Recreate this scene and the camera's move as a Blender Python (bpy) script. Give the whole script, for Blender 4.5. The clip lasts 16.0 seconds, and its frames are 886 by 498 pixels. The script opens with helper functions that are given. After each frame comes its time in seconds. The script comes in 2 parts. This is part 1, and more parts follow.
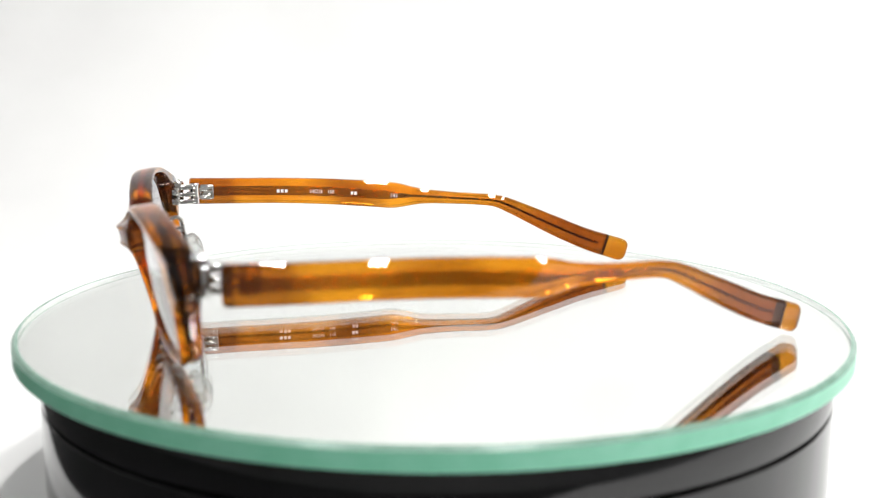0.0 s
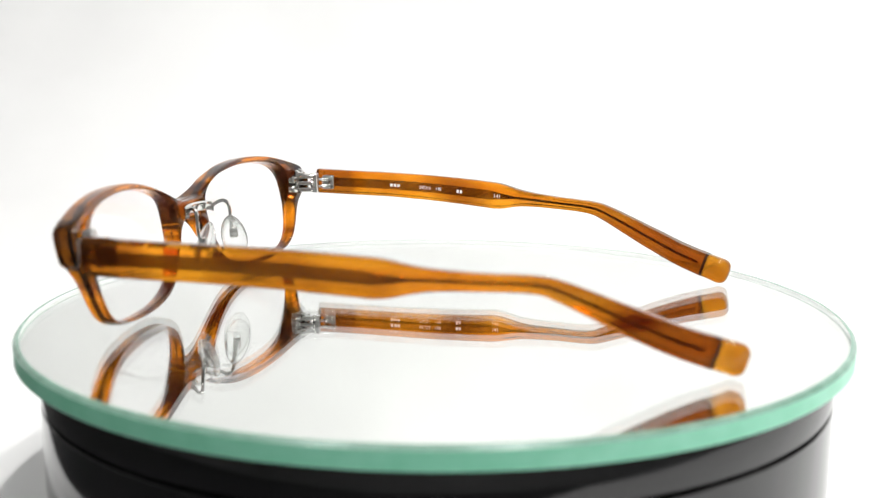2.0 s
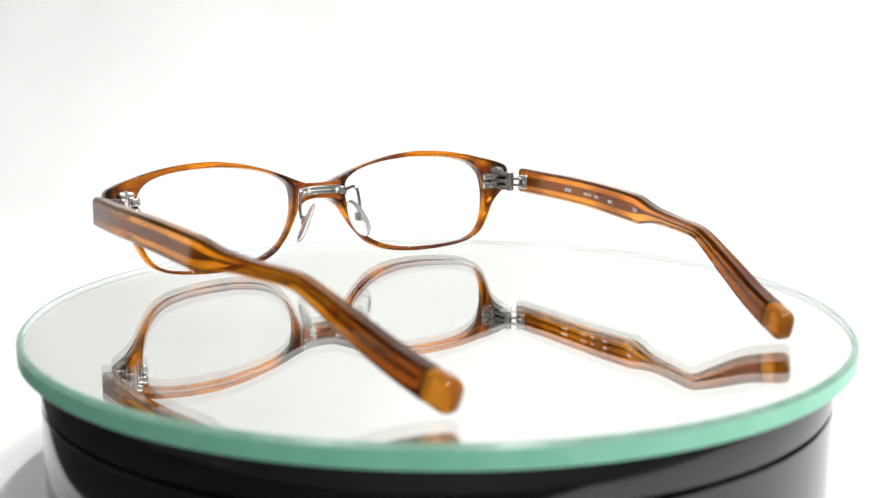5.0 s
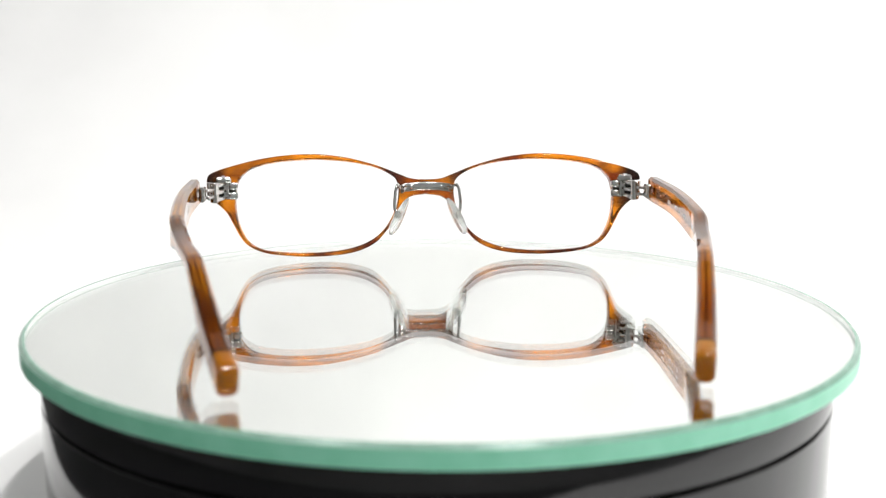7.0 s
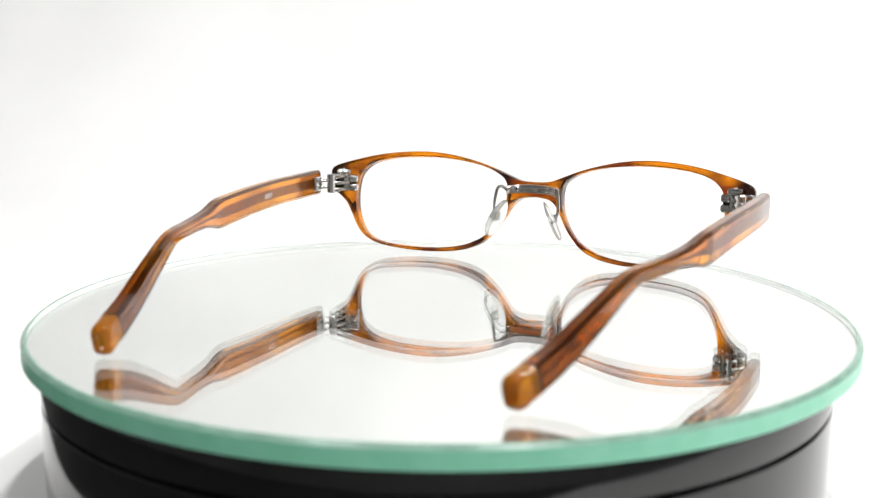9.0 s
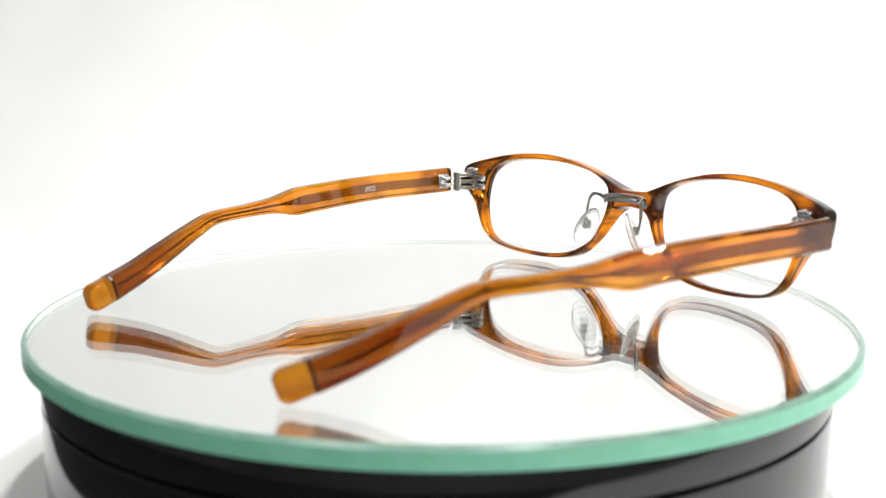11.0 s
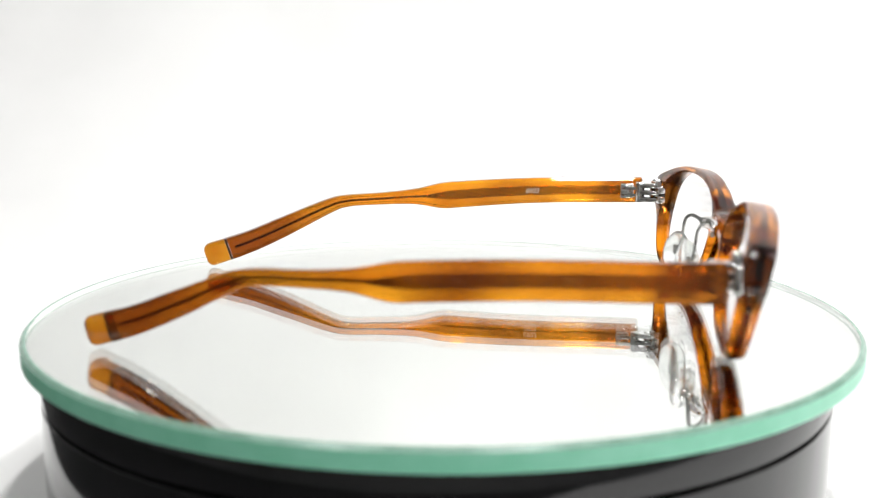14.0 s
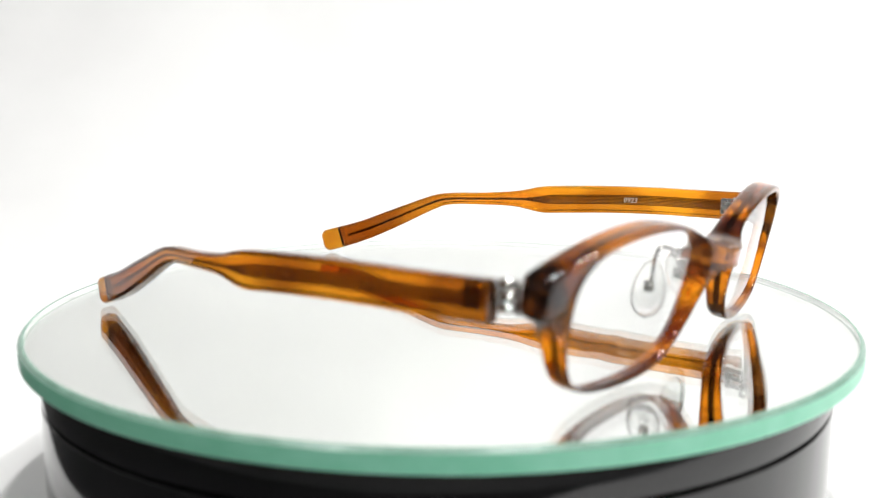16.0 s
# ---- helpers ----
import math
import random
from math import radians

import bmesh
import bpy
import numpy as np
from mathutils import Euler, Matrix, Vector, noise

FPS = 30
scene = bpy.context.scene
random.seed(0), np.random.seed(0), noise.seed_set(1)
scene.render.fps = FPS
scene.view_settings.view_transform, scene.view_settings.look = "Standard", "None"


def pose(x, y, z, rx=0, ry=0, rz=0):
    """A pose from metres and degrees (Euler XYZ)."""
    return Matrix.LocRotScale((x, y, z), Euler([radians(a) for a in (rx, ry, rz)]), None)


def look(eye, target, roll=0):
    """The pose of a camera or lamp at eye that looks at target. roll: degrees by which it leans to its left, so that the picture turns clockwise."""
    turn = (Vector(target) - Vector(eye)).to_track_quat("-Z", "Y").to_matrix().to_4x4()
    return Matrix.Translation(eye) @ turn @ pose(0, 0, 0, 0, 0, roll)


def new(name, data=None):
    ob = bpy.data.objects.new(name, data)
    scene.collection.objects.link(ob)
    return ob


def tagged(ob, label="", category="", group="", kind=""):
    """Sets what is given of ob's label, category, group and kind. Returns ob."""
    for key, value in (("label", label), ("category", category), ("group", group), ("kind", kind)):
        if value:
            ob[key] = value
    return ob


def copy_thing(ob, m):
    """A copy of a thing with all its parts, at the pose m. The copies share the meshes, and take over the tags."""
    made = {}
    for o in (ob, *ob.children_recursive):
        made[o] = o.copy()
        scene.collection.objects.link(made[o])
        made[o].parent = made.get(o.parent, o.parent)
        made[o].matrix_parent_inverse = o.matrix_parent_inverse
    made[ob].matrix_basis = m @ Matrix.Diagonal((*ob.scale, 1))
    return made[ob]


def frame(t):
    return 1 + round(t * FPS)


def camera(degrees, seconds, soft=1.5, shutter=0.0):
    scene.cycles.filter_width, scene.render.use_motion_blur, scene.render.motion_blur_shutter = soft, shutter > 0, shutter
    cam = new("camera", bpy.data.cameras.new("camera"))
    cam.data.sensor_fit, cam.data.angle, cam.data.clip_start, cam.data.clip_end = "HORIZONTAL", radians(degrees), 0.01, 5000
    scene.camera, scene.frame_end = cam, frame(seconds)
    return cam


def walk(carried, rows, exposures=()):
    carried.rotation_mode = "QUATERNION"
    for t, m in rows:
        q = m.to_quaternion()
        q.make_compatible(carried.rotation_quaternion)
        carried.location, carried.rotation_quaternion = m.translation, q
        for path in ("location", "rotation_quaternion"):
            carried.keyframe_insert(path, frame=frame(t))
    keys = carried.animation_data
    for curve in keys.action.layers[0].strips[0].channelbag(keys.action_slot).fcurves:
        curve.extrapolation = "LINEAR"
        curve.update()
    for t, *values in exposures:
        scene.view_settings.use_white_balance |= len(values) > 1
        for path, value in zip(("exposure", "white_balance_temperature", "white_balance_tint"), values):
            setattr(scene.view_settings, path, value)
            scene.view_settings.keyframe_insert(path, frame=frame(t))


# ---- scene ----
cam = camera(45.06, 16.0, soft=1.1)
EYE = Vector((0.0, -0.29207, 0.06875))
VIEW = look(EYE, EYE + Vector((0.00445, 0.98425, -0.17673)), 0.283)
cam.data.dof.use_dof, cam.data.dof.focus_distance, cam.data.dof.aperture_fstop = True, 0.345, 13.0
walk(cam, [(0.0, VIEW), (16.0, VIEW)])

# ---- light ----
MM = 0.001
world = bpy.data.worlds.new("room_air")
world.use_nodes = True
world.node_tree.nodes["Background"].inputs["Color"].default_value = (0.9, 0.95, 1.0, 1)
world.node_tree.nodes["Background"].inputs["Strength"].default_value = 0.02
scene.world = world
scene.view_settings.exposure = 0.0


def area_lamp(name, at, target, size_x, size_y, watts, colour=(1, 1, 1)):
    data = bpy.data.lights.new(name, "AREA")
    data.shape, data.size, data.size_y, data.energy, data.color = "RECTANGLE", size_x, size_y, watts, colour
    ob = new(name, data)
    ob.matrix_world = look(at, target)
    return ob


CEILING = 1.75
# added fill lights that brighten the right and the front, no known source
PANELS = [((1.25, 0.25), 0.36, 0.26, 18.0), ((0.45, -0.75), 0.24, 0.18, 6.0)]       # place, size, watts
for (x, y), sx, sy, watts in PANELS:
    area_lamp("added_panel_light", (x, y, CEILING - 0.034), (x, y + 0.001, 0.0), sx, sy, watts, (1.0, 0.995, 0.985))
BAR_Z, BAR_W, BAR_L = 0.95, 0.036, 0.30
# two overhead bars make the glints; the third is fill added at the front left
BARS = [(0.12, -0.08, 5.2), (0.31, -0.08, 4.0), (-0.40, -0.58, 4.1)]       # place, watts
for x, y, watts in BARS:
    area_lamp("bar_light", (x, y, BAR_Z - 0.004), (x, y + 0.001, 0.0), BAR_W, BAR_L, watts, (1.0, 0.995, 0.985))


# ---- materials ----
def material(name, colour=(0.5, 0.5, 0.5), rough=0.5, metal=0.0, **more):
    m = bpy.data.materials.new(name)
    m.use_nodes = True
    b = m.node_tree.nodes["Principled BSDF"]
    b.inputs["Base Color"].default_value = (*colour, 1)
    b.inputs["Roughness"].default_value = rough
    b.inputs["Metallic"].default_value = metal
    for key, value in more.items():
        b.inputs[key.replace("_", " ")].default_value = value
    return m


def noise_between(m, low, high, scale, stretch=(1, 1, 1), detail=4.0, lo=0.35, hi=0.65, socket="Base Color", distortion=0.0, turn=(0, 0, 0)):
    """Blend two values of a socket by a noise in object space."""
    nt = m.node_tree
    b = nt.nodes["Principled BSDF"]
    tc, mp = nt.nodes.new("ShaderNodeTexCoord"), nt.nodes.new("ShaderNodeMapping")
    n, r = nt.nodes.new("ShaderNodeTexNoise"), nt.nodes.new("ShaderNodeValToRGB")
    mp.inputs["Scale"].default_value, mp.inputs["Rotation"].default_value = stretch, turn
    n.inputs["Scale"].default_value, n.inputs["Detail"].default_value, n.inputs["Distortion"].default_value = scale, detail, distortion
    a, c = r.color_ramp.elements
    a.position, c.position = lo, hi
    a.color, c.color = ((*low, 1), (*high, 1)) if isinstance(low, tuple) else ((low, low, low, 1), (high, high, high, 1))
    nt.links.new(tc.outputs["Object"], mp.inputs["Vector"])
    nt.links.new(mp.outputs["Vector"], n.inputs["Vector"])
    nt.links.new(n.outputs["Fac"], r.inputs["Fac"])
    nt.links.new(r.outputs["Color"], b.inputs[socket])
    return m


def bump(m, scale, strength, distance, stretch=(1, 1, 1), detail=5.0):
    nt = m.node_tree
    tc, mp = nt.nodes.new("ShaderNodeTexCoord"), nt.nodes.new("ShaderNodeMapping")
    n, bp = nt.nodes.new("ShaderNodeTexNoise"), nt.nodes.new("ShaderNodeBump")
    mp.inputs["Scale"].default_value = stretch
    n.inputs["Scale"].default_value, n.inputs["Detail"].default_value = scale, detail
    bp.inputs["Strength"].default_value, bp.inputs["Distance"].default_value = strength, distance
    nt.links.new(tc.outputs["Object"], mp.inputs["Vector"])
    nt.links.new(mp.outputs["Vector"], n.inputs["Vector"])
    nt.links.new(n.outputs["Fac"], bp.inputs["Height"])
    nt.links.new(bp.outputs["Normal"], nt.nodes["Principled BSDF"].inputs["Normal"])
    return m


def blotches(m, colour, scale, lo, hi):
    """Larger darker clouds over the streaks."""
    nt = m.node_tree
    base = nt.nodes["Principled BSDF"].inputs["Base Color"]
    streaks = base.links[0].from_socket
    tc, n = nt.nodes.new("ShaderNodeTexCoord"), nt.nodes.new("ShaderNodeTexNoise")
    r, mix = nt.nodes.new("ShaderNodeValToRGB"), nt.nodes.new("ShaderNodeMixRGB")
    n.inputs["Scale"].default_value, n.inputs["Detail"].default_value, n.inputs["Distortion"].default_value = scale, 2.0, 0.8
    r.color_ramp.elements[0].position, r.color_ramp.elements[1].position = lo, hi
    mix.inputs["Color2"].default_value = (*colour, 1)
    nt.links.new(tc.outputs["Object"], n.inputs["Vector"])
    nt.links.new(n.outputs["Fac"], r.inputs["Fac"])
    nt.links.new(r.outputs["Color"], mix.inputs["Fac"])
    nt.links.new(streaks, mix.inputs["Color1"])
    nt.links.new(mix.outputs["Color"], base)
    return m


def dye_and_shade(m, colour, amount, bands, wander=0.0, scale=60.0):
    """A darker tint for dyed zones and for shade put into the colour: each band is (axis, middle, from, to) in metres,
    widened or cut by a slow noise.
    """
    nt = m.node_tree
    base = nt.nodes["Principled BSDF"].inputs["Base Color"]
    before = base.links[0].from_socket
    tc, sep = nt.nodes.new("ShaderNodeTexCoord"), nt.nodes.new("ShaderNodeSeparateXYZ")
    n = nt.nodes.new("ShaderNodeTexNoise")
    n.inputs["Scale"].default_value, n.inputs["Detail"].default_value, n.inputs["Distortion"].default_value = scale, 2.0, 0.6
    nt.links.new(tc.outputs["Object"], n.inputs["Vector"])
    nt.links.new(tc.outputs["Object"], sep.inputs["Vector"])
    shift = nt.nodes.new("ShaderNodeMapRange")
    shift.inputs["From Min"].default_value, shift.inputs["From Max"].default_value = 0.3, 0.7
    shift.inputs["To Min"].default_value, shift.inputs["To Max"].default_value = -wander, wander
    nt.links.new(n.outputs["Fac"], shift.inputs["Value"])
    factor = None
    for axis, middle, start, end in bands:
        value = sep.outputs[axis]
        if middle is not None:
            sub, mag = nt.nodes.new("ShaderNodeMath"), nt.nodes.new("ShaderNodeMath")
            sub.operation, mag.operation = "SUBTRACT", "ABSOLUTE"
            sub.inputs[1].default_value = middle
            nt.links.new(value, sub.inputs[0])
            nt.links.new(sub.outputs[0], mag.inputs[0])
            value = mag.outputs[0]
        add, r = nt.nodes.new("ShaderNodeMath"), nt.nodes.new("ShaderNodeMapRange")
        nt.links.new(value, add.inputs[0])
        nt.links.new(shift.outputs["Result"], add.inputs[1])
        r.interpolation_type = "SMOOTHSTEP"
        r.inputs["From Min"].default_value, r.inputs["From Max"].default_value = start, end
        r.inputs["To Max"].default_value = amount if factor is None else 1.0
        nt.links.new(add.outputs[0], r.inputs["Value"])
        if factor is None:
            factor = r.outputs["Result"]
        else:
            both = nt.nodes.new("ShaderNodeMath")
            both.operation = "MULTIPLY"
            nt.links.new(factor, both.inputs[0])
            nt.links.new(r.outputs["Result"], both.inputs[1])
            factor = both.outputs[0]
    mix = nt.nodes.new("ShaderNodeMixRGB")
    mix.inputs["Color2"].default_value = (*colour, 1)
    nt.links.new(factor, mix.inputs["Fac"])
    nt.links.new(before, mix.inputs["Color1"])
    nt.links.new(mix.outputs["Color"], base)
    return m


ACETATE = noise_between(material("streaked_amber_acetate", rough=0.012, Transmission_Weight=0.95, IOR=1.49, Specular_IOR_Level=0.75),
                        (0.22, 0.034, 0.004), (0.88, 0.280, 0.008), 52, (0.8, 0.6, 3.4), 2.0, 0.38, 0.56, distortion=0.5, turn=(0.2, 0.45, 0.15))
blotches(ACETATE, (0.14, 0.024, 0.007), 40, 0.52, 0.66)
dye_and_shade(ACETATE, (0.008, 0.003, 0.003), 0.97, [("X", 0.0014, 0.0650, 0.0705), ("Z", None, 0.0145, 0.0195)], 0.003, 90)
dye_and_shade(ACETATE, (0.045, 0.013, 0.010), 0.8, [("X", 0.0014, 0.0065, 0.0095), ("X", 0.0014, 0.0165, 0.0125), ("Z", None, 0.0185, 0.0235)], 0.0015, 120)
ARM_ACETATE = noise_between(material("clear_amber_acetate", rough=0.012, Transmission_Weight=0.95, IOR=1.50, Specular_IOR_Level=0.75),
                            (0.80, 0.225, 0.008), (0.97, 0.40, 0.020), 85, (1.0, 0.16, 2.2), 4.0, 0.34, 0.62, distortion=0.6)
blotches(ARM_ACETATE, (0.30, 0.060, 0.004), 26, 0.52, 0.80)
# redder tail: the dark of long light paths through the arm, put into the colour
dye_and_shade(ARM_ACETATE, (0.23, 0.038, 0.003), 0.9, [("Y", None, -0.028, -0.066)], 0.004)
# hinge end: the same end-on darkness, tinted in
dye_and_shade(ARM_ACETATE, (0.22, 0.038, 0.006), 0.65, [("Y", None, 0.0400, 0.0520)], 0.007, 70)
TIP_ACETATE = noise_between(material("honey_acetate", rough=0.03, Transmission_Weight=0.75, IOR=1.49),
                            (0.58, 0.19, 0.008), (0.86, 0.38, 0.022), 90, (1, 1, 1), 2.0)
CORE = noise_between(material("gilt_core", rough=0.2, metal=1.0), (0.30, 0.19, 0.085), (0.48, 0.33, 0.16), 220, (1.0, 0.05, 6.0), 2.0)
STEEL = bump(material("polished_steel", (0.72, 0.72, 0.70), 0.07, 1.0), 900, 0.05, 0.0002)
# the hinge steel again, with the shade of its recesses in the colour
SHADOW_STEEL = material("shaded_steel", (0.10, 0.10, 0.095), 0.18, 1.0)
PAD = material("clear_silicone", (0.96, 0.97, 0.96), 0.10, Transmission_Weight=0.86, IOR=1.33)
LENS = material("coated_lens", (1.0, 0.995, 1.0), 0.0, Transmission_Weight=1.0, IOR=1.22)
GREY_INK = material("grey_print", (0.55, 0.50, 0.42), 0.5)
WHITE_INK = material("white_print", (0.85, 0.85, 0.82), 0.6)
JOINT = material("black_joint", (0.030, 0.013, 0.006), 0.15)
GLASS = material("float_glass", (0.985, 1.0, 0.99), 0.0, Transmission_Weight=1.0, IOR=1.52)
MIRROR = material("silvering", (0.98, 0.992, 0.976), 0.0, 1.0)
EDGE = noise_between(material("ground_green_edge", rough=0.32, Transmission_Weight=0.0), (0.28, 0.77, 0.53), (0.33, 0.82, 0.59), 160, (1, 1, 1), 3.0)
SKIN = noise_between(material("frosted_skin", rough=0.5), (0.60, 0.62, 0.61), (0.68, 0.70, 0.69), 200)
BEVEL_EDGE = noise_between(material("ground_bevel", rough=0.25), (0.16, 0.30, 0.23), (0.22, 0.38, 0.30), 200)
BLACK = noise_between(material("gloss_black_plastic", (0.008, 0.008, 0.009), 0.1, IOR=1.6), 0.05, 0.12, 40, socket="Roughness")
GROOVE = material("dull_black", (0.004, 0.004, 0.004), 0.6)
PAPER = bump(noise_between(material("white_backdrop_paper", rough=0.9), (0.80, 0.80, 0.795), (0.86, 0.86, 0.855), 6, (1, 1, 1), 5.0), 9, 0.35, 0.02, detail=1.5)
WALL = bump(noise_between(material("wall_paint", rough=0.8), (0.52, 0.52, 0.51), (0.58, 0.575, 0.565), 2.0), 60, 0.2, 0.004)
TABLE = noise_between(material("black_laminate", rough=0.4), (0.012, 0.012, 0.012), (0.022, 0.022, 0.022), 5, (1, 8, 1))
CARPET = bump(noise_between(material("grey_carpet", rough=0.95), (0.10, 0.10, 0.105), (0.16, 0.16, 0.165), 30), 400, 0.6, 0.004)


# ---- mesh helpers ----
def mesh_of(name, bm, mat, smooth=35):
    me = bpy.data.meshes.new(name)
    bm.to_mesh(me)
    bm.free()
    for m in (mat if isinstance(mat, (list, tuple)) else [mat]):
        me.materials.append(m)
    if smooth:
        me.shade_smooth()
        me.set_sharp_from_angle(angle=radians(smooth))
    return me


def part(name, bm, mat, parent=None, label="", smooth=35):
    ob = new(name, mesh_of(name, bm, mat, smooth))
    if parent:
        ob.parent = parent
    return tagged(ob, label)


def spline(points, steps, closed=False):
    """Catmull-Rom through points of any dimension."""
    pts = [np.array(q, float) for q in points]
    n, out = len(pts), []
    for i in range(n if closed else n - 1):
        b, c = pts[i], pts[(i + 1) % n]
        a = pts[i - 1] if closed or i else b
        d = pts[(i + 2) % n] if closed or i + 2 < n else c
        for s in range(steps):
            t = s / steps
            out.append(0.5 * (2 * b + (c - a) * t + (2 * a - 5 * b + 4 * c - d) * t * t + (3 * b - a - 3 * c + d) * t ** 3))
    if not closed:
        out.append(pts[-1])
    return out


def sweep(bm, rings, cap=True):
    """Skin a list of closed rings of points."""
    rows = [[bm.verts.new(q) for q in ring] for ring in rings]
    n = len(rows[0])
    for a, b in zip(rows, rows[1:]):
        for i in range(n):
            bm.faces.new((a[i], a[(i + 1) % n], b[(i + 1) % n], b[i]))
    if cap:
        bm.faces.new(rows[0][::-1])
        bm.faces.new(rows[-1])
    bmesh.ops.recalc_face_normals(bm, faces=bm.faces)
    return bm


def tube(bm, points, r, sides=8):
    pts = [Vector(q) for q in points]
    rings = []
    ref = Vector((0.3, 0.5, 0.8)).normalized()
    for i, q in enumerate(pts):
        t = (pts[min(i + 1, len(pts) - 1)] - pts[max(i - 1, 0)]).normalized()
        u = (ref - t * ref.dot(t)).normalized()
        v = t.cross(u)
        ref = u
        rings.append([q + (u * math.cos(a) + v * math.sin(a)) * r for a in (2 * math.pi * k / sides for k in range(sides))])
    return sweep(bm, rings)


def box(bm, m, sx, sy, sz, bevel=0.0, seg=2):
    b2 = bmesh.new()
    bmesh.ops.create_cube(b2, size=1.0, matrix=Matrix.Diagonal((sx, sy, sz, 1)))
    if bevel:
        bmesh.ops.bevel(b2, geom=b2.edges[:], offset=bevel, segments=seg, affect="EDGES", profile=0.5)
    bmesh.ops.transform(b2, matrix=m, verts=b2.verts)
    me = bpy.data.meshes.new("tmp")
    b2.to_mesh(me)
    b2.free()
    bm.from_mesh(me)
    bpy.data.meshes.remove(me)
    return bm


def rod(bm, m, r, length, sides=20, bevel=0.0):
    """A bevelled cylinder along the local z of m."""
    prof = [(0.0, -length / 2), (r - bevel, -length / 2), (r, -length / 2 + bevel), (r, length / 2 - bevel), (r - bevel, length / 2), (0.0, length / 2)]
    return lathe(bm, prof, sides, m)


def lathe(bm, profile, sides, m=Matrix()):
    rows = []
    for r, z in profile:
        if r == 0:
            rows.append([bm.verts.new(m @ Vector((0, 0, z)))])
        else:
            rows.append([bm.verts.new(m @ Vector((r * math.cos(a), r * math.sin(a), z))) for a in (2 * math.pi * k / sides for k in range(sides))])
    for a, b in zip(rows, rows[1:]):
        for i in range(sides):
            j = (i + 1) % sides
            q = [a[i % len(a)], a[j % len(a)], b[j % len(b)], b[i % len(b)]]
            q = [v for k, v in enumerate(q) if v not in q[:k]]
            if len(q) > 2:
                bm.faces.new(q)
    return bm


# ---- room ----
TABLE_Z = -0.052
ROOM = 1.9


def build_room():
    floor_z, ceil_z = TABLE_Z - 0.75, CEILING
    for name, at, size, mat in (
            ("wall_north", (0, ROOM + 0.05, (floor_z + ceil_z) / 2), (2 * ROOM + 0.2, 0.1, ceil_z - floor_z), WALL),
            ("wall_south", (0, -ROOM - 0.05, (floor_z + ceil_z) / 2), (2 * ROOM + 0.2, 0.1, ceil_z - floor_z), WALL),
            ("wall_east", (ROOM + 0.05, 0, (floor_z + ceil_z) / 2), (0.1, 2 * ROOM, ceil_z - floor_z), WALL),
            ("wall_west", (-ROOM - 0.05, 0, (floor_z + ceil_z) / 2), (0.1, 2 * ROOM, ceil_z - floor_z), WALL),
            ("floor", (0, 0, floor_z - 0.05), (2 * ROOM + 0.2, 2 * ROOM + 0.2, 0.1), CARPET),
            ("ceiling", (0, 0, ceil_z + 0.05), (2 * ROOM + 0.2, 2 * ROOM + 0.2, 0.1), WALL)):
        tagged(part(name, box(bmesh.new(), pose(*at), *size), mat, smooth=0), kind="structure")
    # bodies made up for the added fill lights
    for (x, y), sx, sy, watts in PANELS:
        panel = tagged(new("added_ceiling_panel"), "flat white fill light panel added at the ceiling, switched on", "ceiling light", "ceiling panels")
        panel.location = (x, y, ceil_z)
        part("frame", box(bmesh.new(), pose(0, 0, -0.01), sx + 0.06, sy + 0.06, 0.02, 0.004), STEEL, panel)
        part("diffuser", box(bmesh.new(), pose(0, 0, -0.024), sx, sy, 0.008, 0.002), WHITE_INK, panel, "white plastic diffuser")
    first = tagged(new("unseen_bar_lamp"), "narrow unseen bar lamp on two added thin steel stems, switched on", "pendant lamp", "pendant lamps")
    first.location = (*BARS[0][:2], BAR_Z)
    part("housing", box(bmesh.new(), pose(0, 0, 0.0125), BAR_W + 0.014, BAR_L + 0.02, 0.025, 0.004), BLACK, first)
    part("cover", box(bmesh.new(), pose(0, 0, -0.001), BAR_W, BAR_L, 0.003, 0.0008), WHITE_INK, first, "white narrow cover")
    for y in (-0.11, 0.11):
        part("stem", rod(bmesh.new(), pose(0, y, (ceil_z - BAR_Z) / 2 + 0.0125), 0.003, ceil_z - BAR_Z - 0.025, 12), STEEL, first)
    # the last copy only gives the added front-left fill a body
    for x, y, watts in BARS[1:]:
        copy_thing(first, pose(x, y, BAR_Z))
    table = tagged(new("table"), "plain black laminate table under the white paper", "table")
    table.location = (0, 0.15, floor_z)
    part("tabletop", box(bmesh.new(), pose(0, 0, 0.75 - 0.02), 1.9, 1.1, 0.036, 0.004), TABLE, table)
    for x in (-0.88, 0.88):
        for y in (-0.48, 0.48):
            part("leg", box(bmesh.new(), pose(x, y, 0.356), 0.05, 0.05, 0.711, 0.004), TABLE, table)


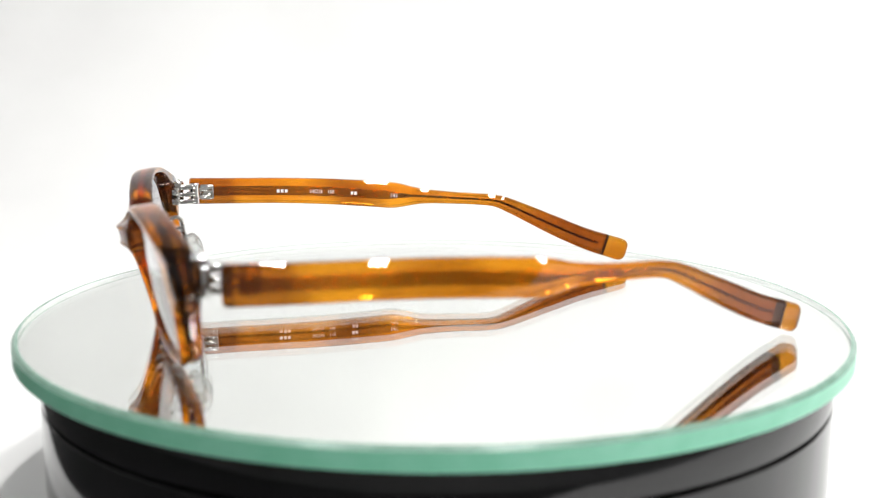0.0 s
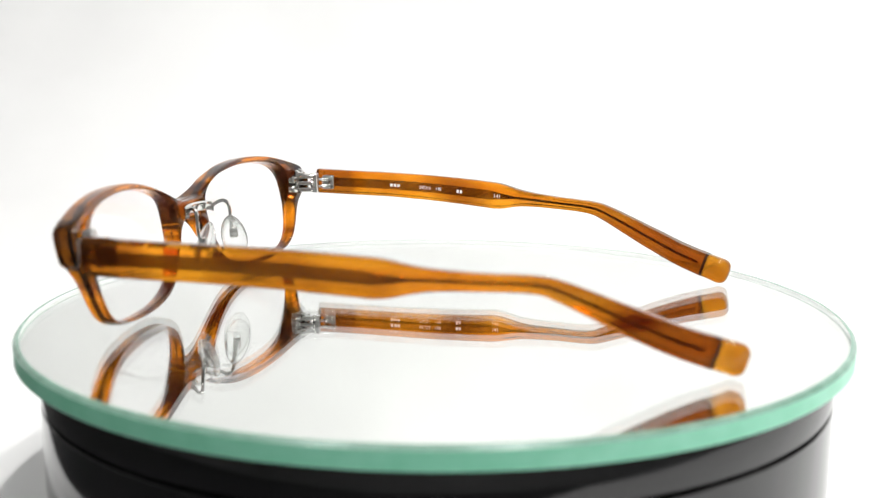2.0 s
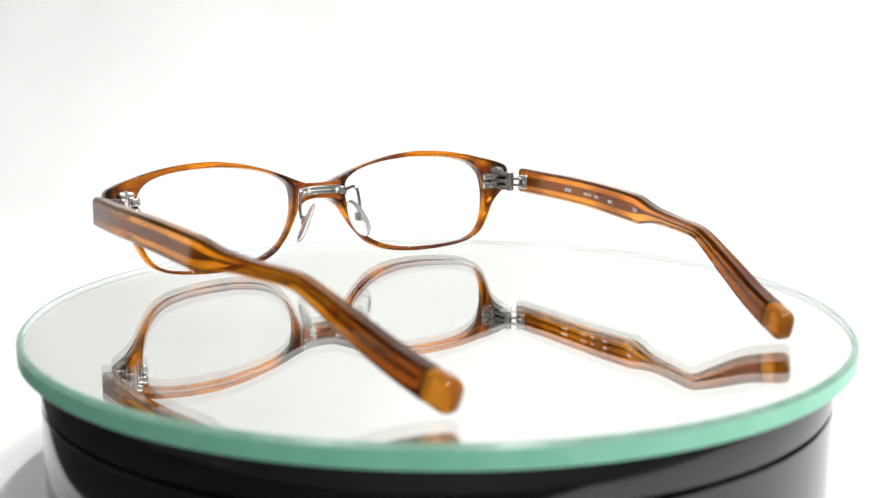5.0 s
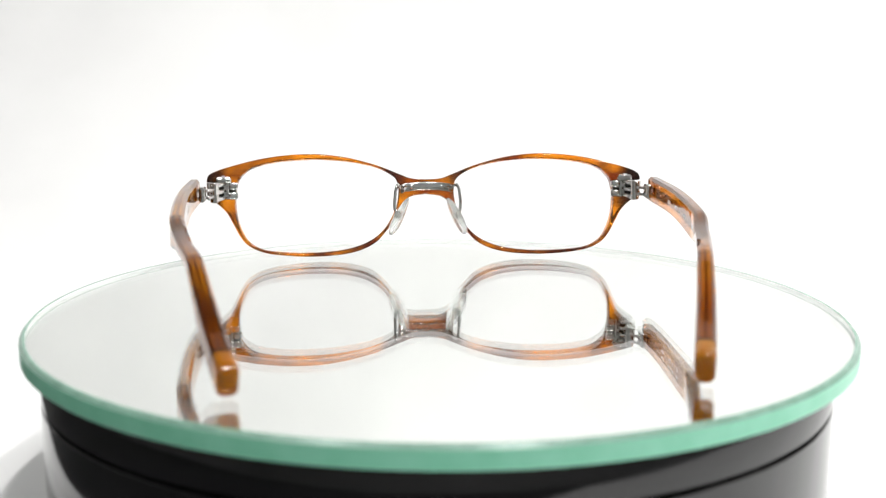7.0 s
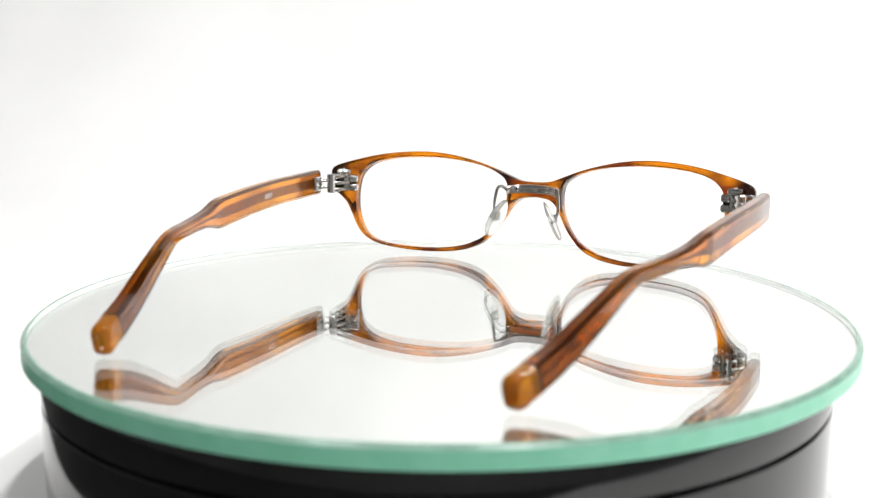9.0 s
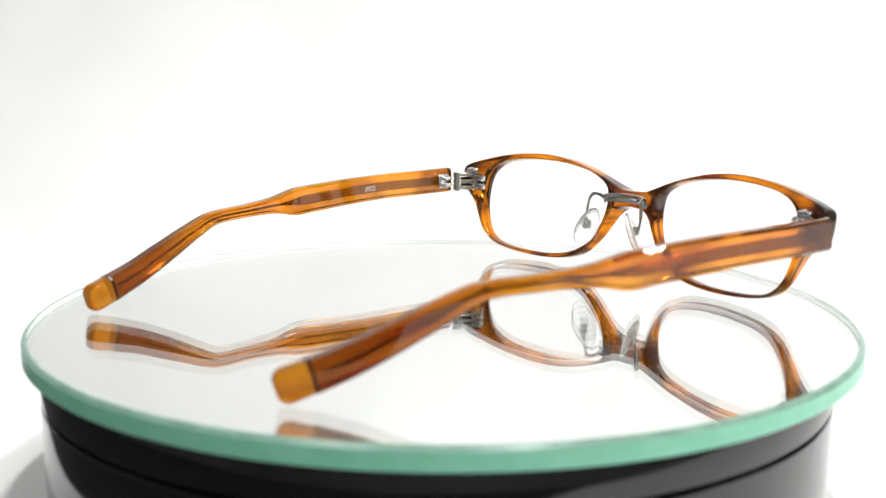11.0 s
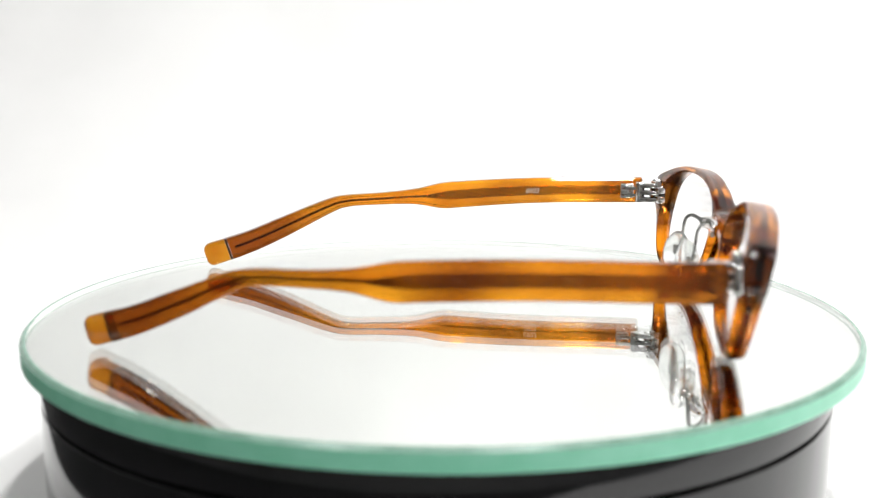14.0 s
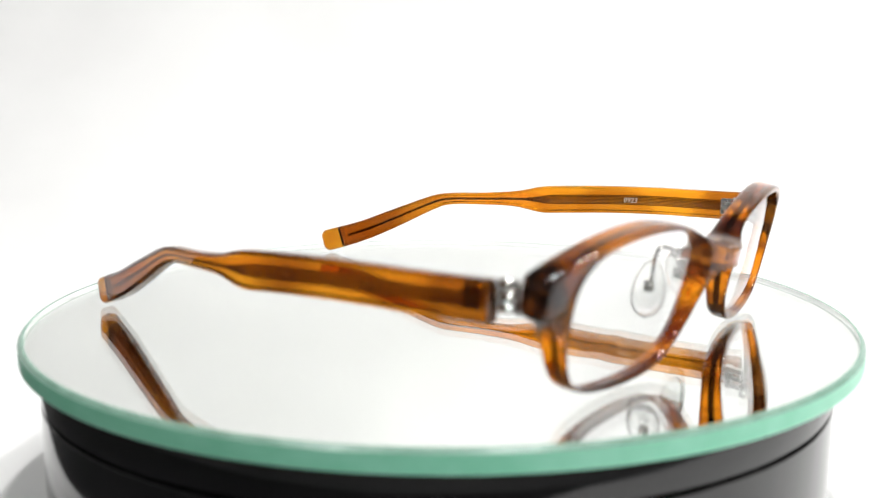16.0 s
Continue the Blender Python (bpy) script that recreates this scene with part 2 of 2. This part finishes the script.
def build_backdrop():
    """One sheet of paper that lies on the table and curves up behind the turntable."""
    prof = [(-1.0, 0.0), (-0.5, 0.0), (0.0, 0.0), (0.2, 0.0), (0.22, 0.0)]
    for k in range(1, 13):
        a = radians(68 * k / 12)
        prof.append((0.22 + 0.30 * math.sin(a), 0.30 - 0.30 * math.cos(a)))
    y1, z1 = prof[-1]
    prof += [(y1 + 0.0405 * k, z1 + 0.1 * k) for k in range(1, 12)]
    bm, cols = bmesh.new(), 61
    rows = []
    for y, z in prof:
        row = []
        for i in range(cols):
            x = -0.9 + 1.8 * i / (cols - 1)
            edge = max(-0.30, min(0.10, max(-0.16 - 0.75 * x, -0.07 - 2.5 * (x + 0.12))))
            if y < 0.2:
                y0 = edge + (0.2 - edge) * (y + 1.0) / 1.2
            else:
                y0 = y
            lift = max(0.0, min(1.0, (y0 - 0.2) * 6))
            d = noise.noise(Vector((x * 3.0, z * 2.2, 3.1))) * 0.012 * lift
            row.append(bm.verts.new((x, y0 - d, TABLE_Z + 0.0012 + z + 0.3 * d * (1 - lift))))
        rows.append(row)
    for a, b in zip(rows, rows[1:]):
        for i in range(cols - 1):
            bm.faces.new((a[i], a[i + 1], b[i + 1], b[i]))
    bmesh.ops.recalc_face_normals(bm, faces=bm.faces)
    if bm.faces[0].normal.z < 0:
        bmesh.ops.reverse_faces(bm, faces=bm.faces)
    bmesh.ops.solidify(bm, geom=bm.faces[:], thickness=0.0006)
    ob = part("backdrop", bm, PAPER, smooth=60)
    tagged(ob, "white paper sweep curving up behind the turntable", "backdrop", kind="structure")


# ---- turntable ----
DISC_R, DISC_T, BASE_R = 110.9 * MM, 5.1 * MM, 105.5 * MM


def build_base():
    base = tagged(new("turntable_base"), "glossy black round motor base with a groove", "turntable")
    base.location = (0, 0, TABLE_Z + 0.002)
    h = -0.0055 - base.location.z
    g = -0.0156 - base.location.z
    n = 160
    top = [(0, h), (BASE_R - 0.0018, h), (BASE_R - 0.0006, h - 0.0005), (BASE_R, h - 0.0016), (BASE_R, g + 0.0008), (BASE_R - 0.0003, g + 0.0005), (BASE_R - 0.003, g + 0.0004), (0, g + 0.0004)]
    low = [(0, g - 0.0003), (BASE_R - 0.003, g - 0.0003), (BASE_R - 0.0003, g - 0.0004), (BASE_R, g - 0.0007), (BASE_R, g - 0.022), (BASE_R - 0.0004, g - 0.026),
           (BASE_R - 0.0012, g - 0.029), (BASE_R - 0.0028, g - 0.032), (BASE_R - 0.0050, 0.0), (0, 0)]
    for name, prof, mat, label in (("top_ring", top, BLACK, "glossy black rotating ring"), ("body", low, BLACK, "")):
        bm = lathe(bmesh.new(), prof, n)
        bmesh.ops.recalc_face_normals(bm, faces=bm.faces)
        part(name, bm, mat, base, label, 40)
    bm = lathe(bmesh.new(), [(BASE_R - 0.0034, g - 0.0006), (BASE_R - 0.0026, g), (BASE_R - 0.0034, g + 0.0008)], n)
    part("groove", bm, GROOVE, base, "narrow dull black gap", 60)


def build_disc():
    disc = tagged(new("mirror_disc"), "round mirror plate with ground green glass edge", "mirror")
    n, b = 220, 0.9 * MM
    off = Vector((0.00035, 0.0011, 0))
    m = Matrix.Translation(off)
    part("glass_face", lathe(bmesh.new(), [(DISC_R - b, 0), (0, 0)], n, m), GLASS, disc, "clear polished glass face", 30).visible_shadow = False
    part("silvering", lathe(bmesh.new(), [(0, -DISC_T), (DISC_R - b * 0.6, -DISC_T)], n, m), MIRROR, disc, "bright mirror coating", 30)
    part("ground_edge", lathe(bmesh.new(), [(DISC_R - b * 0.6, -DISC_T), (DISC_R, -DISC_T + b * 0.6), (DISC_R, -b)], n, m), EDGE, disc, "matt mint green ground edge", 30)
    part("frosted_skin", lathe(bmesh.new(), [(DISC_R - b * 0.7, -DISC_T + 0.0001), (DISC_R - 0.0001, -DISC_T + b * 0.6), (DISC_R - 0.0001, -b), (DISC_R - b, -0.0001)], n, m), SKIN, disc, "pale frosted inside of the edge", 30)
    part("bevel", lathe(bmesh.new(), [(DISC_R, -b), (DISC_R - b, 0)], n, m), BEVEL_EDGE, disc, "thin darker green bevel", 30)
    part("arris", lathe(bmesh.new(), [(DISC_R - b, 0.00004), (DISC_R - b - 0.0006, 0.00004)], n, m), BEVEL_EDGE, disc, "thin ground arris round the face", 30)
    return disc


# ---- spectacles ----
MID = 1.4   # the frame's middle stands this far beside the turntable's axis, mm

# half of the front's outline and one lens opening: x from the middle, z over the mirror, mm
OUTLINE = [(0, 27.4), (5, 27.7), (9, 29.1), (15, 31.5), (21, 33.4), (29, 35.3), (38.5, 36.3), (48, 36.0), (57, 34.8), (65, 32.9), (70.5, 31.3), (73.2, 29.8), (73.8, 27), (73.4, 22.4),
           (70.3, 20.2), (67.4, 17.2), (65.4, 13.5), (63.2, 9.3), (60.4, 6.0), (56, 3.7), (50, 2.4), (41, 1.6), (32, 1.7), (24, 2.9), (18, 5.5), (14, 9.4), (11.6, 12.8), (9.6, 16.4), (7.8, 19.4), (5, 21.4), (0, 22.1)]
OPENING = [(9.7, 24.3), (11.2, 28), (17, 31.2), (25, 33.1), (34, 34.1), (42, 34.2), (50, 33.7), (57, 32.4), (61.4, 30.2), (64, 26.4), (64.5, 20), (63.4, 13.5), (60.6, 7.9), (56, 4.8), (49, 3.5),
           (40, 3.0), (31.5, 3.3), (24, 4.7), (18.4, 7.2), (14.6, 10.5), (12, 14.5), (10.2, 19)]


LEAN = 0.15
HALF = 1.05


def rear(x, z):
    """The rear face of the front, mm: bowed round the face, top leaning forward."""
    return 75.3 - 0.00148 * x * x + LEAN * (z - 24)


def depth(x, z):
    return 4.4 + 1.8 * max(0.0, min(1.0, z / 36)) + 4.0 * math.exp(-(x / 8.0) ** 2)


def curve_mesh(loops, half, bevel, res=2):
    cu = bpy.data.curves.new("tmp", "CURVE")
    cu.dimensions, cu.fill_mode, cu.extrude, cu.bevel_depth, cu.bevel_resolution, cu.offset = "2D", "BOTH", half - bevel, bevel, res, -bevel
    for loop in loops:
        sp = cu.splines.new("POLY")
        sp.points.add(len(loop) - 1)
        for q, (x, y) in zip(sp.points, loop):
            q.co = (x, y, 0, 1)
        sp.use_cyclic_u = True
    ob = bpy.data.objects.new("tmp", cu)
    scene.collection.objects.link(ob)
    dg = bpy.context.evaluated_depsgraph_get()
    me = bpy.data.meshes.new_from_object(ob.evaluated_get(dg))
    bpy.data.objects.remove(ob)
    bpy.data.curves.remove(cu)
    bm = bmesh.new()
    bm.from_mesh(me)
    bpy.data.meshes.remove(me)
    return bm


def build_front(glasses):
    half = [tuple(q) for q in spline(OUTLINE, 5)]
    outer = half + [(-x, z) for x, z in half[-2:0:-1]]
    hole = [tuple(q) for q in spline(OPENING, 6, True)]
    bm = curve_mesh([outer, hole, [(-x, z) for x, z in hole]], HALF, 0.6, 5)
    bmesh.ops.remove_doubles(bm, verts=bm.verts, dist=0.003)
    long_edges = [e for e in bm.edges if e.calc_length() > 6]
    bmesh.ops.subdivide_edges(bm, edges=long_edges, cuts=2)
    bmesh.ops.triangulate(bm, faces=bm.faces[:])
    for v in bm.verts:
        x, z, w = v.co.x, v.co.y, v.co.z / (2 * HALF) + 0.5
        v.co = ((MID + x) * MM, (rear(x, z) + w * depth(x, z)) * MM, (z - LEAN * w * depth(x, z)) * MM)
    bmesh.ops.recalc_face_normals(bm, faces=bm.faces)
    if bm.calc_volume(signed=True) < 0:
        bmesh.ops.reverse_faces(bm, faces=bm.faces)
    front = part("front_frame", bm, ACETATE, glasses, "brown amber acetate front with two oval rims", 50)
    # lenses, a little larger than their openings
    for s in (1, -1):
        bm = bmesh.new()
        loop = [np.array(q) for q in spline(OPENING, 3, True)]
        c = sum(loop) / len(loop)
        rings = [0.0, 0.3, 0.55, 0.75, 0.9, 1.008]
        for side in (0, 1):
            prev = None
            for k in rings:
                row = []
                for q in (loop if k else loop[:1]):
                    x, z = c + (q - c) * k
                    y = rear(x, z) + depth(x, z) * 0.42 + (1.6 if side else 0.0) + 0.9 * (1 - k * k) - 0.3
                    row.append(bm.verts.new(((MID + s * x) * MM, y * MM, (z - LEAN * (y - rear(x, z))) * MM)))
                if prev:
                    n = len(row)
                    for i in range(n):
                        j = (i + 1) % n
                        bm.faces.new([prev[0], row[i], row[j]] if len(prev) == 1 else [prev[i], row[i], row[j], prev[j]])
                prev = row
            if side == 0:
                first = prev
        for i in range(n):
            j = (i + 1) % n
            bm.faces.new((first[i], first[j], prev[j], prev[i]))
        bmesh.ops.recalc_face_normals(bm, faces=bm.faces)
        ob = part("lens", bm, LENS, glasses, "clear thin curved lens", 40)
        ob.visible_shadow = False
    return front


# stations along a temple, mm: distance out from the middle, y, z of the centre, height, thickness
TEMPLE = [(77.0, 63.4, 24.75, 8.5, 3.6), (76.7, 48.0, 24.5, 8.4, 3.9), (76.0, 35.0, 24.35, 8.4, 3.9), (74.5, 19.0, 23.8, 8.6, 3.9), (72.6, 3.0, 22.8, 8.8, 3.9), (71.5, -4.5, 22.3, 8.5, 3.8),
          (69.2, -13.5, 22.1, 5.1, 3.6), (66.1, -25.0, 21.6, 3.9, 3.5), (62.8, -36.0, 21.05, 3.9, 3.4), (61.0, -42.3, 19.3, 4.7, 3.4), (56.9, -56.5, 12.9, 6.3, 3.5), (53.5, -67.5, 8.2, 6.9, 3.6), (49.8, -79.3, 4.35, 7.5, 3.6)]


def tail(q, side):
    """The tails splay out a little and thicken; one arm is slightly shorter."""
    f = max(0.0, min(1.0, (4.0 - q[1]) / 84.0))
    g = max(0.0, min(1.0, (-38.0 - q[1]) / 42.0))
    out, short = (0.2 * f, 0.7 * f + 0.9 * g) if side > 0 else (0.5 * f, 0.7 * f)
    return q + np.array((out, short, -0.25 * (side > 0) * math.sin(math.pi * f), 0.0, 1.1 * f))


def temple_path(side, steps=8):
    out = []
    path = [tail(q, side) for q in spline(TEMPLE, steps)]
    for i, q in enumerate(path):
        a, b = path[max(i - 1, 0)], path[min(i + 1, len(path) - 1)]
        t = Vector((side * (b[0] - a[0]), b[1] - a[1], b[2] - a[2])).normalized()
        u = t.cross(Vector((0, 0, 1))).normalized()
        v = u.cross(t)
        out.append((Vector((MID + side * q[0], q[1], q[2])), u, v, t, q[3], q[4]))
    return out


def ring_at(c, u, v, h, w, r, seg=3):
    """A rounded rectangle, h along v and w along u."""
    pts = []
    r = min(r, h / 2 - 0.01, w / 2 - 0.01)
    for sx, sy, a0 in ((1, 1, 0), (-1, 1, 90), (-1, -1, 180), (1, -1, 270)):
        for k in range(seg + 1):
            a = radians(a0 + 90 * k / seg)
            pts.append((c + u * (sx * (w / 2 - r) + r * math.cos(a)) + v * (sy * (h / 2 - r) + r * math.sin(a))) * MM)
    return pts


def build_temple(glasses, side):
    temple = tagged(new("temple"), "")
    temple.parent = glasses
    path = temple_path(side)
    joint = len(path) - 4
    last = path[-1]
    # arm up to the joint, then the honey tip with a rounded end
    rings = [ring_at(c, u, v, h, w, 0.85, 1) for c, u, v, t, h, w in path[:joint]]
    c, u, v, t, h, w = path[0]
    rings = [ring_at(c - t * 0.5, u, v, h - 1.2, w - 1.2, 0.8, 1)] + rings
    part("arm", sweep(bmesh.new(), rings), ARM_ACETATE, temple, "clear amber acetate arm")
    c, u, v, t, h, w = path[joint - 1]
    band = [ring_at(c + t * k, u, v, h + 0.06, w + 0.06, 0.85, 1) for k in (0.1, 0.8)]
    part("joint_band", sweep(bmesh.new(), band), JOINT, temple, "black glue line before the tip")
    rings = [ring_at(c + t * 0.85, u, v, h, w, 1.5, 6)] + [ring_at(c, u, v, h, w, 1.5, 6) for c, u, v, t, h, w in path[joint:]]
    c, u, v, t, h, w = last
    rings += [ring_at(c + t * 0.9, u, v, h - 0.15, w - 0.1, 1.6, 6), ring_at(c + t * 1.7, u, v, h - 0.9, w - 0.5, 1.6, 6), ring_at(c + t * 2.3, u, v, h - 2.1, w - 1.4, 1.3, 6), ring_at(c + t * 2.6, u, v, h - 3.6, w - 2.6, 0.8, 6)]
    part("arm_tip", sweep(bmesh.new(), rings), TIP_ACETATE, temple, "honey yellow acetate tip")
    # the core that shows through the arm
    bm = bmesh.new()
    ribs = 7
    for k in range(ribs):
        rings = []
        for c, u, v, t, h, w in path[2:joint - 1]:
            f = max(0.0, min(1.0, (c.y + 10) / 9))
            g = max(0.0, min(1.0, (-40 - c.y) / 20))
            ch = 0.75 + 2.45 * f + 0.1 * g
            pitch = ch / ribs
            rings.append(ring_at(c + v * ((k - (ribs - 1) / 2) * pitch), u, v, pitch * (0.95 - 0.22 * f), 0.7 + 0.2 * f, 0.12, 1))
        b2 = sweep(bmesh.new(), rings)
        me = bpy.data.meshes.new("tmp")
        b2.to_mesh(me)
        b2.free()
        bm.from_mesh(me)
        bpy.data.meshes.remove(me)
    part("core_wire", bm, CORE, temple, "ribbed gilt core wire seen through the arm")
    return temple


def build_hinge(glasses, side):
    hinge = tagged(new("hinge"), "")
    hinge.parent = glasses
    P = lambda x, y, z: (((MID + side * x) * MM), y * MM, z * MM)
    m = lambda x, y, z, rz=0.0: pose(*P(x, y, z), 0, 0, side * rz)
    part("front_block", box(bmesh.new(), m(69.9, 67.6, 24.7, -14), 7.4 * MM, 2.0 * MM, 6.2 * MM, 0.55 * MM, 3), STEEL, hinge)
    # flat dark plate in place of a recess in shade
    part("spring_window", box(bmesh.new(), m(69.6, 66.55, 24.6, -14), 3.6 * MM, 0.3 * MM, 4.2 * MM, 0.12 * MM), SHADOW_STEEL, hinge, "dark plate painted as the shaded spring recess")
    for z in (22.9, 26.1):
        part("barrel", box(bmesh.new(), m(65.1, 68.6, z, -12), 3.4 * MM, 2.6 * MM, 2.7 * MM, 0.95 * MM, 4), STEEL, hinge)
    # dark filler for the shaded gap between the barrels
    part("barrel_gap_shade", box(bmesh.new(), m(65.5, 69.0, 24.5, -12), 2.6 * MM, 1.6 * MM, 1.2 * MM, 0.2 * MM), SHADOW_STEEL, hinge)
    part("screw_seat", rod(bmesh.new(), pose(*P(68.0, 67.6, 28.2), 0, 90, -side * 14), 1.25 * MM, 4.8 * MM, 24, 0.4 * MM), STEEL, hinge, "polished screw barrel")
    part("screw_slot", rod(bmesh.new(), pose(*P(68.0, 67.0, 29.2), 20, 0, 0), 0.85 * MM, 0.7 * MM, 18, 0.2 * MM), STEEL, hinge)
    for z in (22.4, 24.7, 27.0):
        part("front_knuckle", box(bmesh.new(), m(69.4, 65.0, z, 22), 3.0 * MM, 7.0 * MM, 1.6 * MM, 0.6 * MM, 3), STEEL, hinge)
    for z in (23.55, 25.85):
        part("temple_knuckle", box(bmesh.new(), m(71.6, 60.6, z, 24), 2.2 * MM, 5.6 * MM, 1.0 * MM, 0.4 * MM, 3), STEEL, hinge)
    part("pin", rod(bmesh.new(), pose(*P(70.4, 62.4, 24.7)), 1.5 * MM, 6.7 * MM, 20, 0.3 * MM), STEEL, hinge)
    part("temple_plate", box(bmesh.new(), m(73.7, 58.4, 24.7), 1.9 * MM, 4.6 * MM, 5.0 * MM, 0.7 * MM, 3), STEEL, hinge)
    for z in (26.0, 23.4):
        part("rivet", rod(bmesh.new(), pose(*P(73.9, 58.0, z), 0, 90, 0), 0.7 * MM, 2.6 * MM, 12, 0.15 * MM), STEEL, hinge)


def build_bridge(glasses):
    metal = tagged(new("nose_bracket"), "")
    metal.parent = glasses
    pts = [(-8.6, 72.6, 24.2), (-7.4, 73.6, 24.6), (-4, 74.3, 24.9), (0, 74.4, 25.0), (4, 74.3, 24.9), (7.4, 73.6, 24.6), (8.6, 72.6, 24.2)]
    rings = []
    path = spline(pts, 4)
    for i, q in enumerate(path):
        t = Vector(path[min(i + 1, len(path) - 1)] - path[max(i - 1, 0)]).normalized()
        u = t.cross(Vector((0, 0, 1))).normalized()
        rings.append(ring_at(Vector(q) + Vector((MID, 0, 0)), u, Vector((0, 0, 1)), 2.9, 1.2, 0.55, 4))
    part("plate", sweep(bmesh.new(), rings), STEEL, metal, "curved steel plate behind the bridge")
    for x in (-5.2, 5.2):
        part("screw", rod(bmesh.new(), pose((MID + x) * MM, 73.5 * MM, 24.9 * MM, 90), 0.8 * MM, 0.8 * MM, 14, 0.2 * MM), STEEL, metal)
    for s in (1, -1):
        wire = [(8.2, 73.0, 24.2), (9.2, 71.6, 25.4), (10.0, 70.0, 25.9), (10.6, 68.8, 25.0), (11.0, 68.3, 22.5), (11.2, 68.0, 19.5), (11.0, 67.6, 17.4), (10.6, 67.2, 16.4)]
        part("pad_arm", tube(bmesh.new(), [((MID + s * x) * MM, y * MM, z * MM) for x, y, z in spline(wire, 5)], 0.55 * MM), STEEL, metal)
        part("pad_box", box(bmesh.new(), pose((MID + s * 10.4) * MM, 66.9 * MM, 16.4 * MM, 0, -s * 14, s * 18), 1.8 * MM, 2.4 * MM, 3.0 * MM, 0.5 * MM), STEEL, metal)
        part("pad_insert", rod(bmesh.new(), pose((MID + s * 10.0) * MM, 66.8 * MM, 16.2 * MM, 0, 90 - s * 24, s * 24), 0.95 * MM, 1.0 * MM, 18, 0.25 * MM), STEEL, metal)
        bm = bmesh.new()
        bmesh.ops.create_uvsphere(bm, u_segments=24, v_segments=16, radius=1.0)
        for v in bm.verts:
            x, y, z = v.co
            v.co = (x * 1.4 * (1 - 0.25 * z) * MM, y * 3.9 * (1 - 0.16 * z) * MM, z * 7.0 * MM)
        bmesh.ops.transform(bm, matrix=pose((MID + s * 9.7) * MM, 66.6 * MM, 15.6 * MM, -10, -s * 24, s * 24), verts=bm.verts)
        part("nose_pad", bm, PAD, metal, "clear silicone nose pad", 60)


def print_on(glasses, text, y, side, size, dz=0.0, ink=None, shear=0.0):
    """Small letters on the inner face of a temple."""
    cu = bpy.data.curves.new("tmp", "FONT")
    cu.body, cu.size, cu.extrude, cu.align_x, cu.align_y = text, size * MM, 0.02 * MM, "CENTER", "CENTER"
    cu.shear = shear
    ob = bpy.data.objects.new("tmp", cu)
    scene.collection.objects.link(ob)
    me = bpy.data.meshes.new_from_object(ob.evaluated_get(bpy.context.evaluated_depsgraph_get()))
    bpy.data.objects.remove(ob)
    c, u, v, t, h, w = min(temple_path(side, 20), key=lambda s: abs(s[0].y - y))
    along = t if side > 0 else -t
    inward = Vector((-side, 0, 0))
    n = (u if u.dot(inward) > 0 else -u)
    up = n.cross(along)
    o = (c + n * (w / 2 + 0.03) + up * dz) * MM
    m = Matrix(((along.x, up.x, n.x, o.x), (along.y, up.y, n.y, o.y), (along.z, up.z, n.z, o.z), (0, 0, 0, 1)))
    me.transform(m)
    me.materials.append(ink or WHITE_INK)
    ob = new("lettering", me)
    ob.parent = glasses
    tagged(ob, "small pale printed characters")


def bars_on(temple, y, side, length, height, count):
    """Plain white bars on the inner face of a temple."""
    c, u, v, t, h, w = min(temple_path(side, 20), key=lambda s: abs(s[0].y - y))
    n = u if u.dot(Vector((-side, 0, 0))) > 0 else -u
    bm = bmesh.new()
    step = length / count
    for k in range(count):
        o = c + t * ((k + 0.5) * step - length / 2) + n * (w / 2 + 0.02)
        rot = Matrix((t, v, t.cross(v))).transposed().to_4x4()
        box(bm, Matrix.Translation(o * MM) @ rot, step * 0.72 * MM, height * MM, 0.06 * MM)
    part("print_bar", bm, WHITE_INK, temple, "small pale printed bars", 0)


def build_glasses():
    g = tagged(new("eyeglasses"), "amber tortoise acetate eyeglasses with open temples on the mirror", "eyeglasses")
    build_front(g)
    for side in (1, -1):
        t = build_temple(g, side)
        build_hinge(g, side)
        if side > 0:
            for text, y, size in (("54\u25a115", 22.6, 1.5), ("138", 17.2, 1.5), ("141", -4.0, 1.9)):
                print_on(t, text, y, side, size)
            bars_on(t, 33.6, side, 4.0, 1.05, 3)
            bars_on(t, 9.3, side, 2.3, 1.05, 2)
        else:
            print_on(t, "0923", 26.0, side, 2.3, ink=GREY_INK, shear=0.25)
    build_bridge(g)
    # the frame stands slightly askew: its right half a little forward
    skew = Matrix(((1, 0, 0, 0), (0.02, 1, 0, -0.02 * MID * MM), (0, 0, 1, 0), (0, 0, 0, 1)))
    for ob in g.children_recursive:
        if ob.type == "MESH":
            ob.data.transform(skew)
    return g


build_room()
build_backdrop()
build_base()
disc = build_disc()
glasses = build_glasses()


# ---- movement ----
TURN = 14.263   # degrees in a second, clockwise from above


def motions():
    times = [0.5 * k for k in range(33)]
    for ob, off in ((disc, 0.0004), (glasses, 0.0)):
        walk(ob, [(t, pose(off, off, 0, 0, 0, -TURN * (t - 7.3))) for t in times])


motions()
